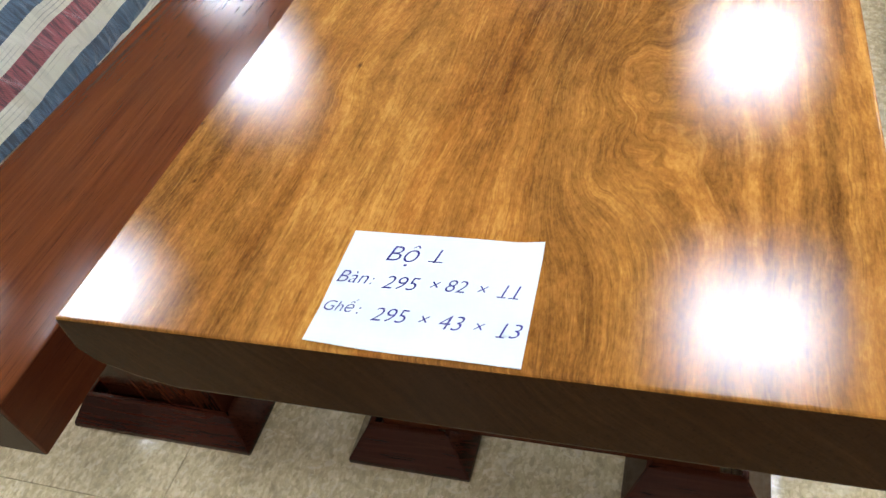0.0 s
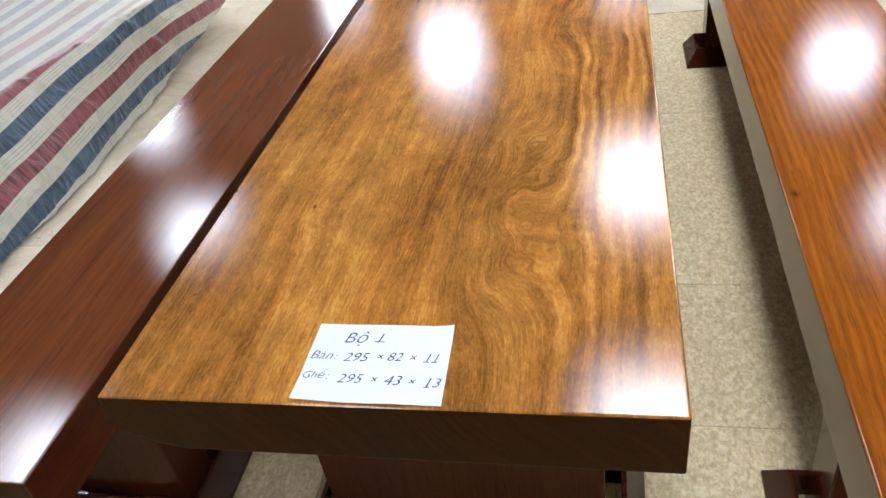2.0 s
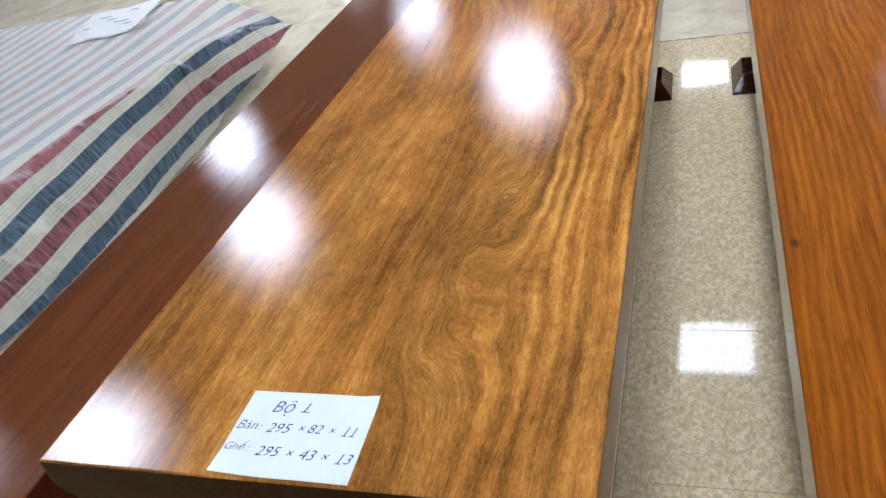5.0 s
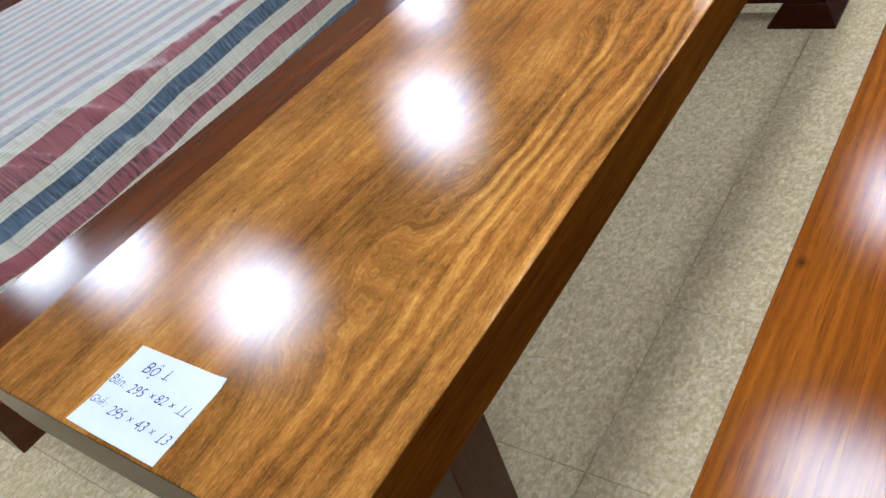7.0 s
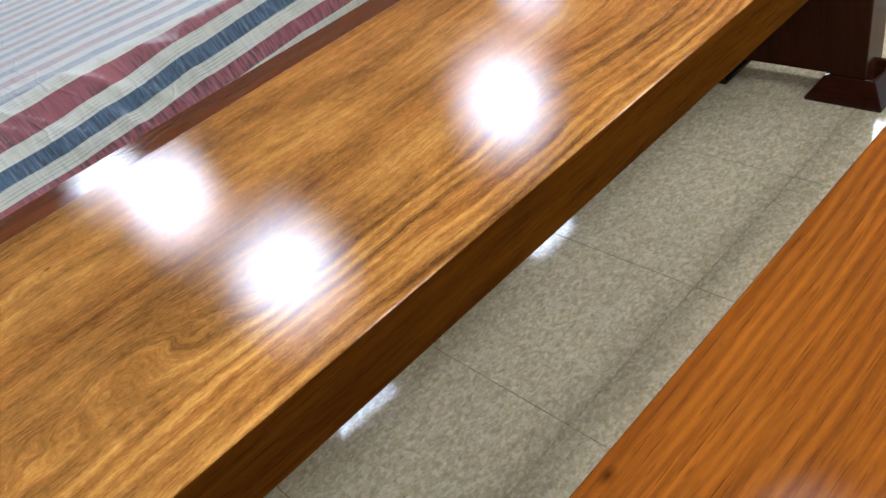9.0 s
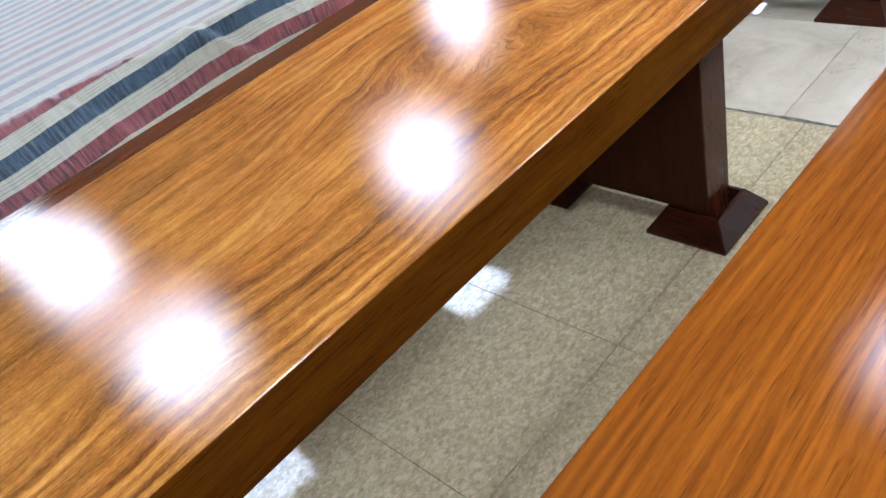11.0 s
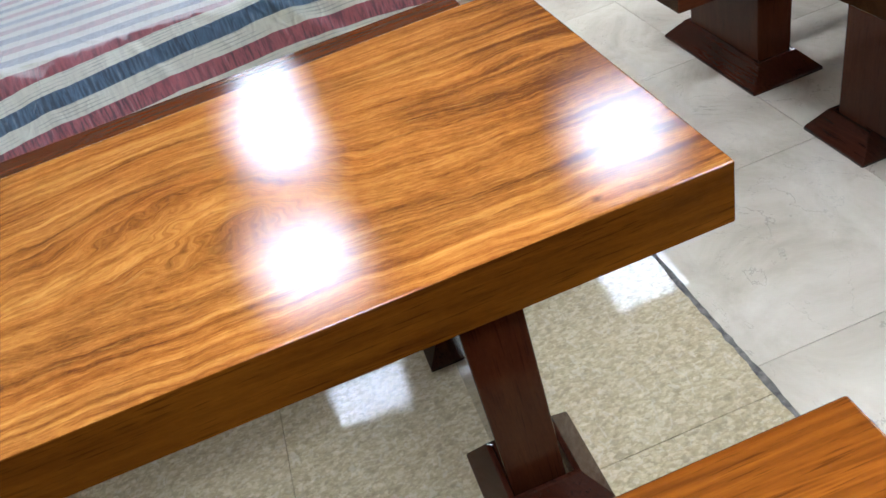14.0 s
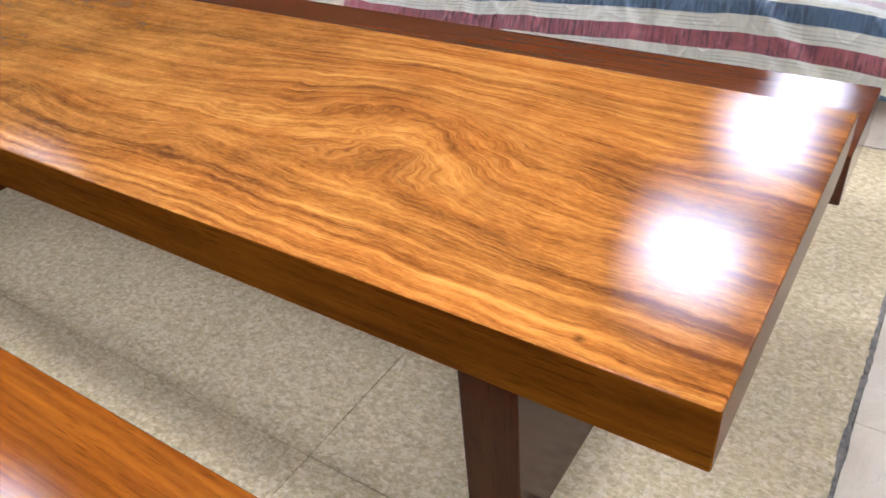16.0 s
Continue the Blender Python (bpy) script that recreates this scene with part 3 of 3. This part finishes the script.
bench_a = long_bench("bench", -0.628, -0.237, 0.484, (-0.563, -0.142), M_BENCH_RED)
bench_a.location.y = -0.008
tagged(bench_a, "long reddish-brown lacquered wooden bench pushed beside the table", "bench", "long slab benches")
bench_b = long_bench("bench", 1.078, 1.510, 0.492, (1.032, 1.555), M_BENCH, 2.937)
tagged(bench_b, "long reddish-brown lacquered wooden bench standing beside the table", "bench", "long slab benches")
bench_c = long_bench("bench", -0.720, -0.262, 0.470, (-0.755, -0.226), M_BENCH_RED, slope=0.056)
bench_c.location = (0, 3.48, 0)
tagged(bench_c, "dark reddish wooden bench of the neighbouring set", "bench", "long slab benches")
bench_d = long_bench("bench", 1.040, 1.470, 0.490, (0.993, 1.515), M_BENCH_RED, slope=0.056)
bench_d.location = (0, 3.465, 0)
tagged(bench_d, "dark reddish wooden bench of the neighbouring set", "bench", "long slab benches")


# ---------------------------------------------------------------- paper note
def written_word(s, x, y, size, parent):
    cu = bpy.data.curves.new("writing", "FONT")
    cu.body, cu.size, cu.shear, cu.offset, cu.resolution_u = s, size, 0.26, -0.0095 * size, 3
    ob = bpy.data.objects.new("writing", cu)
    scene.collection.objects.link(ob)
    me = bpy.data.meshes.new_from_object(ob.evaluated_get(bpy.context.evaluated_depsgraph_get()))
    bpy.data.objects.remove(ob)
    bpy.data.curves.remove(cu)
    me.materials.clear()
    me.materials.append(M_INK)
    word = new("written_word", me)
    word.parent = parent
    word.location = (x, y, 0.0046)
    return word


def written_foot(x, y, width, parent):
    """The pen stroke under a figure one."""
    bm = block(0, width, 0, 0.0011, -0.0003, 0.0, 0)
    bmesh.ops.rotate(bm, verts=bm.verts, cent=(0, 0, 0), matrix=Matrix.Rotation(radians(-1.5), 3, "Z"))
    bar = part("pen_stroke", bm, M_INK, parent)
    bar.location = (x, y, 0.0048)


def paper_note():
    note = thing("paper_note", 0.297, 0.005, TOP)
    bm = bmesh.new()
    nx, ny = 14, 10
    layers = []
    for thick in (0.0, 0.0008):
        grid = []
        for j in range(ny + 1):
            row = []
            for i in range(nx + 1):
                a, b = i / nx, j / ny
                x = a * (0.211 * (1 - b) + 0.206 * b)
                y = b * 0.150 + 0.0015 * (1 - a)
                z = 0.0020 + 0.0012 * noise.noise((a * 3.0, b * 2.2, 0.4)) - thick
                z += 0.045 * max(0, 0.3 - a) * max(0, 0.3 - b) + 0.25 * max(0, a - 0.88) * max(0, b - 0.88)
                row.append(bm.verts.new((x, y, z)))
            grid.append(row)
        layers.append(grid)
    up, low = layers
    for j in range(ny):
        for i in range(nx):
            bm.faces.new((up[j][i], up[j][i + 1], up[j + 1][i + 1], up[j + 1][i]))
            bm.faces.new((low[j][i], low[j + 1][i], low[j + 1][i + 1], low[j][i + 1]))
    rim = [(0, i) for i in range(nx)] + [(j, nx) for j in range(ny)] + [(ny, i) for i in range(nx, 0, -1)] + [(j, 0) for j in range(ny, 0, -1)]
    for (j0, i0), (j1, i1) in zip(rim, rim[1:] + rim[:1]):
        bm.faces.new((up[j0][i0], low[j0][i0], low[j1][i1], up[j1][i1]))
    part("sheet", bm, M_PAPER, note)
    words = [("B\u1ed9", 0.046, 0.110, 0.031), ("1", 0.093, 0.111, 0.028),
             ("B\u00e0n", 0.004, 0.077, 0.0235), (":", 0.041, 0.077, 0.018), ("295", 0.055, 0.0735, 0.0245), ("\u00d7", 0.102, 0.076, 0.021),
             ("82", 0.119, 0.076, 0.0225), ("\u00d7", 0.150, 0.0755, 0.021), ("11", 0.172, 0.075, 0.023),
             ("Gh\u1ebf", 0.003, 0.040, 0.0185), (":", 0.040, 0.039, 0.018), ("295", 0.057, 0.033, 0.0240), ("\u00d7", 0.103, 0.033, 0.021),
             ("43", 0.124, 0.031, 0.025), ("\u00d7", 0.157, 0.031, 0.021), ("13", 0.180, 0.029, 0.024)]
    for s, x, y, size in words:
        written_word(s, x, y, size, note)
    for x, y, width in ((0.0940, 0.1125, 0.0150), (0.1732, 0.0745, 0.0085), (0.1845, 0.0743, 0.0090), (0.1820, 0.0285, 0.0080)):
        written_foot(x, y, width, note)
    return tagged(note, "white paper slip with blue handwritten sizes on the table", "paper note")


paper_note()


# ---------------------------------------------------------------- bundle under the striped sheet
# upper edge of the stack along its length (y, x, z) and the hem below it (y, x, z)
CREST = [(0.30, -1.88, 0.40), (0.75, -1.77, 0.42), (1.2, -1.66, 0.425), (1.8, -1.54, 0.425), (2.3, -1.46, 0.425), (2.7, -1.44, 0.405), (3.05, -1.43, 0.35), (3.47, -1.38, 0.225)]
HEM = [(0.30, -1.56, 0.10), (0.60, -1.43, 0.035), (1.0, -1.405, 0.012), (1.6, -1.365, 0.012), (2.0, -1.39, 0.015), (2.45, -1.40, 0.030), (2.75, -1.40, 0.085), (3.05, -1.365, 0.125), (3.47, -1.37, 0.185)]
# height up the side at which the blue band begins, along the length (y, 0, height)
BAND = [(0.30, 0, 0.215), (0.9, 0, 0.235), (1.2, 0, 0.252), (1.5, 0, 0.287), (1.8, 0, 0.303), (2.1, 0, 0.318), (2.4, 0, 0.335), (2.7, 0, 0.330), (3.0, 0, 0.315), (3.47, 0, 0.28)]


def along(table, y):
    for (ya, xa, za), (yb, xb, zb) in zip(table, table[1:]):
        if y <= yb:
            f = max(0.0, (y - ya) / (yb - ya))
            f = f * f * (3 - 2 * f) * 0.5 + f * 0.5
            return xa + (xb - xa) * f, za + (zb - za) * f
    return table[-1][1:]


def tarpaulin():
    bm = bmesh.new()
    uvs = bm.loops.layers.uv.new("UVMap")
    rows_y, sides, tops = 300, 30, 52
    y0, y1 = 0.38, 3.47
    west = -3.66
    grid, where = [], {}
    for j in range(rows_y + 1):
        b = j / rows_y
        y = y0 + (y1 - y0) * b
        hx, hz = along(HEM, y)
        cx, cz = along(CREST, y)
        hz += 0.006 * (1 + noise.noise((y * 4.0, 2.0, 0.0)))
        row, arc, last = [], 0.0, None
        for i in range(sides + tops + 1):
            if i <= sides:
                a = i / sides
                sag = 0.030 * math.sin(math.pi * a) * (1 - 0.5 * a)
                px, pz = hx + (cx - hx) * a ** 1.15 + sag, hz + (cz - hz) * a ** 0.96
                if a > 0.86:
                    pz -= 0.010 * ((a - 0.86) / 0.14) ** 2
                    px -= 0.010 * ((a - 0.86) / 0.14) ** 2
            else:
                a = (i - sides) / tops
                a = a ** 1.5
                px = cx - 0.010 + (west - cx) * a
                d = cx - px
                pz = cz - 0.010 + (0.435 - cz + 0.010) * min(1.0, d / 0.42) ** 0.8
                pz -= 0.012 * max(0.0, math.sin((px + 0.4 * y) * 2.1)) * min(1.0, d / 0.3)
            if last:
                arc += math.hypot(px - last[0], pz - last[1])
            last = (px, pz)
            on_side = 1.0 if i <= sides else max(0.18, 1 - (i - sides) / 9)
            hang = min(1.0, i / 6)
            fold = 0.013 * noise.noise((y * 3.0, arc * 4.0, 1.0)) + 0.010 * noise.noise((y * 8.0 + arc * 6.0, arc * 4.0, 4.0))
            fold += 0.011 * max(0.0, 1 - abs(noise.noise((y * 3.4 + arc * 2.6, arc * 1.6, 12.0))) * 11)
            fold += 0.007 * max(0.0, 1 - abs(noise.noise((y * 7.0 - arc * 4.0, arc * 3.0, 22.0))) * 12)
            fold += 0.020 * math.exp(-((y - 2.55) / 0.30) ** 2 - ((arc - 0.34) / 0.07) ** 2)
            # the pleat that falls from the crest towards the tucked corner
            off = y - 2.34 - 0.80 * (0.47 - arc)
            fold += (0.026 * math.exp(-(off / 0.035) ** 2) - 0.020 * math.exp(-((off - 0.075) / 0.045) ** 2)) * math.exp(-((arc - 0.26) / 0.20) ** 2)
            off = y - 1.05 - 0.55 * (0.40 - arc)
            fold += (0.016 * math.exp(-(off / 0.030) ** 2) - 0.012 * math.exp(-((off - 0.06) / 0.04) ** 2)) * math.exp(-((arc - 0.16) / 0.14) ** 2)
            fold *= on_side
            qx, qz = px + fold * (0.9 if i <= sides else 0.2), pz + fold * 0.55 * hang
            if b < 0.025:
                qz -= 0.10 * (1 - b / 0.025) * min(1, arc / 0.4)
            if b > 0.99:
                qz -= 0.10 * (b - 0.99) / 0.01 * min(1, arc / 0.4)
            if i > sides + tops - 2:
                qz -= 0.30 * (i - sides - tops + 1) 
            skew = y + (0.05 * min(1.0, arc) if b > 0.5 else 0.0) * (b - 0.5)
            v = bm.verts.new((qx, skew, max(0.008, qz)))
            side = max(0.0, min(1.0, (0.48 - arc - hz) / 0.10))
            begin = 0.282 + (along(BAND, y)[1] - 0.282) * side
            where[v] = (arc + hz + 0.242 - begin, y)
            row.append(v)
        grid.append(row)
    for j in range(rows_y):
        for i in range(sides + tops):
            f = bm.faces.new((grid[j][i], grid[j][i + 1], grid[j + 1][i + 1], grid[j + 1][i]))
            for l in f.loops:
                l[uvs].uv = where[l.vert]
    bmesh.ops.solidify(bm, geom=list(bm.faces), thickness=0.002)
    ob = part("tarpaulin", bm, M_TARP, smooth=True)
    return tagged(ob, "red, blue and cream striped woven plastic sheet over stacked slabs", "tarpaulin")


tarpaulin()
slabs = part("stacked_slab", block(-3.62, -1.92, 0.50, 3.25, 0.0, 0.385, 0.01), M_EDGE)
tagged(slabs, "dark wooden slab lying under the striped sheet", "wood slab")


def card_sheet():
    bm = bmesh.new()
    grid = []
    for j in range(9):
        row = []
        for i in range(9):
            a, b = i / 8, j / 8
            z = 0.010 * abs(math.sin(a * 4.5 + b)) + 0.008 * abs(math.sin(b * 5.0)) + 0.012 * max(0, a - 0.6) + 0.004
            row.append(bm.verts.new((a * 0.43 - b * 0.19 + 0.012 * math.sin(b * 9), b * 0.52 + a * 0.12, z)))
        grid.append(row)
    for j in range(8):
        for i in range(8):
            bm.faces.new((grid[j][i], grid[j][i + 1], grid[j + 1][i + 1], grid[j + 1][i]))
    bmesh.ops.solidify(bm, geom=list(bm.faces), thickness=0.004)
    ob = part("card_sheet", bm, M_CARD, smooth=True)
    ob.location = (-2.41, 2.84, 0.436)
    for a, b, wide, turn in ((0.10, 0.36, 0.07, 12), (0.16, 0.30, 0.05, 15), (0.22, 0.22, 0.09, 10), (0.07, 0.16, 0.04, 70), (0.26, 0.42, 0.06, 14), (0.30, 0.14, 0.05, 20)):
        mark = block(0, wide, 0, 0.012, -0.001, 0.0, 0)
        bmesh.ops.rotate(mark, verts=mark.verts, cent=(0, 0, 0), matrix=Matrix.Rotation(radians(turn), 3, "Z"))
        bar = part("printed_mark", mark, M_PRINT, ob, "faded grey print")
        z = 0.010 * abs(math.sin(a / 0.43 * 4.5 + b / 0.52)) + 0.008 * abs(math.sin(b / 0.52 * 5.0)) + 0.012 * max(0, a / 0.43 - 0.6)
        bar.location = (a - b * 0.36, b + a * 0.28, z + 0.0095)
    return tagged(ob, "white creased card sheet lying on the striped sheet", "card")


card_sheet()
far_slab = part("wood_slab", block(-5.4, -3.78, 0.8, 3.4, 0.0, 0.41, 0.012), M_LEG)
tagged(far_slab, "dark wooden slab lying on the floor beyond the striped sheet", "wood slab")
wrap = part("wrapped_bundle", block(2.44, 4.5, 3.75, 6.6, 0.05, 0.42, 0.05, 3), M_STRAP)
tagged(wrap, "bundle wrapped in pale grey sheeting on the floor", "bundle")
blk = part("wood_block", block(2.56, 4.3, 3.95, 6.4, 0.0, 0.052, 0.004), M_LEG)
tagged(blk, "dark wooden bearers under the wrapped bundle", "wood block")


# ---------------------------------------------------------------- floor tiles
def tile_mesh(name, size, material):
    bm = block(-size / 2, size / 2, -size / 2, size / 2, -0.012, 0.0, 0)
    top = [e for e in bm.edges if all(v.co.z > -0.001 for v in e.verts)]
    bmesh.ops.bevel(bm, geom=top, offset=0.0006, segments=1, affect="EDGES")
    me = bpy.data.meshes.new(name)
    bm.to_mesh(me)
    bm.free()
    me.materials.append(material)
    return me


def lay(name, mesh, xs, ys, keep):
    for x in xs:
        for y in ys:
            if keep(x, y):
                ob = new(name, mesh)
                ob.location = (x, y, 0.0)
                ob.parent = FLOOR


BEIGE_STEP, GREY_STEP = 0.5035, 0.603
beige = tile_mesh("beige_tile", BEIGE_STEP - 0.0015, M_BEIGE)
grey = tile_mesh("grey_tile", GREY_STEP - 0.0015, M_GREY)
bx = [0.7290 + BEIGE_STEP * (i + 0.5) for i in range(-3, 5)]
by = [1.0810 + BEIGE_STEP * (j + 0.5) for j in range(-5, 4)]
lay("beige_tile", beige, bx, by, lambda x, y: y < 3.1)
cut_tile = tile_mesh("cut_beige_tile", BEIGE_STEP - 0.0015, M_BEIGE)
for v in cut_tile.vertices:
    if v.co.x < 0:
        v.co.x += 0.046
lay("beige_tile", cut_tile, [0.7290 - BEIGE_STEP * 3.5], by, lambda x, y: y < 3.1)
gx = [0.6550 + GREY_STEP * (i + 0.5) for i in range(-11, 6)]
gy = [3.1030 + GREY_STEP * (j + 0.5) for j in range(0, 8)]
lay("grey_tile", grey, gx, gy, lambda x, y: True)
gx2 = [-1.2460 - GREY_STEP * (i + 0.5) for i in range(0, 6)]
gy2 = [3.1030 - GREY_STEP * (j + 0.5) for j in range(0, 7)]
lay("grey_tile", grey, gx2, gy2, lambda x, y: True)


def far_tiles():
    """The rest of the tiled floor out to the walls, in one mesh."""
    bm = bmesh.new()
    def quad(x0, x1, y0, y1):
        vs = [bm.verts.new(p) for p in ((x0, y0, 0), (x1, y0, 0), (x1, y1, 0), (x0, y1, 0))]
        bm.faces.new(vs)
    g = 0.00075
    s = GREY_STEP
    nx0, nx1 = math.ceil((RX0 - 0.655) / s), math.floor((RX1 - 0.655) / s)
    for i in range(nx0, nx1):
        x0 = 0.655 + s * i
        for j in range(0, int((RY1 - 3.103) / s)):
            if -11 <= i < 6 and j < 8:
                continue
            y0 = 3.103 + s * j
            quad(x0 + g, x0 + s - g, y0 + g, y0 + s - g)
    for i in range(0, 16):
        for j in range(0, 16):
            if i < 6 and j < 7:
                continue
            x1, y1 = -1.246 - s * i, 3.103 - s * j
            quad(x1 - s + g, x1 - g, y1 - s + g, y1 - g)
    ob = part("far_grey_tile", bm, M_GREY, FLOOR)
    ob["kind"] = "stuff"
    bm = bmesh.new()
    b = BEIGE_STEP
    for i in range(-4, 11):
        for j in range(-15, 4):
            if i < 5 and j >= -5:
                continue
            x0, y0 = 0.729 + b * i, 1.081 + b * j
            if i == -4:
                continue
            quad_v = [bm.verts.new(p) for p in ((x0 + g, y0 + g, 0), (x0 + b - g, y0 + g, 0), (x0 + b - g, y0 + b - g, 0), (x0 + g, y0 + b - g, 0))]
            bm.faces.new(quad_v)
    ob = part("far_beige_tile", bm, M_BEIGE, FLOOR)
    ob["kind"] = "stuff"


far_tiles()


def rough_joint(x0, y0, x1, y1, width, seed):
    """A ragged strip of dark mortar where the two pavings meet."""
    bm = bmesh.new()
    length = math.hypot(x1 - x0, y1 - y0)
    dx, dy = (x1 - x0) / length, (y1 - y0) / length
    n = int(length / 0.012)
    left, right = [], []
    for i in range(n + 1):
        d = length * i / n
        w = width * (0.5 + 0.45 * noise.noise((d * 9.0, seed, 0)) + 0.35 * noise.noise((d * 40.0, seed, 3)))
        o = width * 0.25 * noise.noise((d * 5.0, seed, 7))
        left.append(bm.verts.new((x0 + dx * d - dy * (o + w), y0 + dy * d + dx * (o + w), 0.0012)))
        right.append(bm.verts.new((x0 + dx * d - dy * (o - w), y0 + dy * d + dx * (o - w), 0.0012)))
    for i in range(n):
        bm.faces.new((left[i], left[i + 1], right[i + 1], right[i]))
    ob = part("mortar_joint", bm, M_JOINT, FLOOR, "ragged dark mortar joint")
    return ob


rough_joint(-1.25, FLOOR_EDGE_Y + 0.005, 4.0, FLOOR_EDGE_Y + 0.005, 0.013, 2.0)
rough_joint(FLOOR_EDGE_X - 0.002, -1.0, FLOOR_EDGE_X - 0.002, FLOOR_EDGE_Y, 0.0045, 5.0)
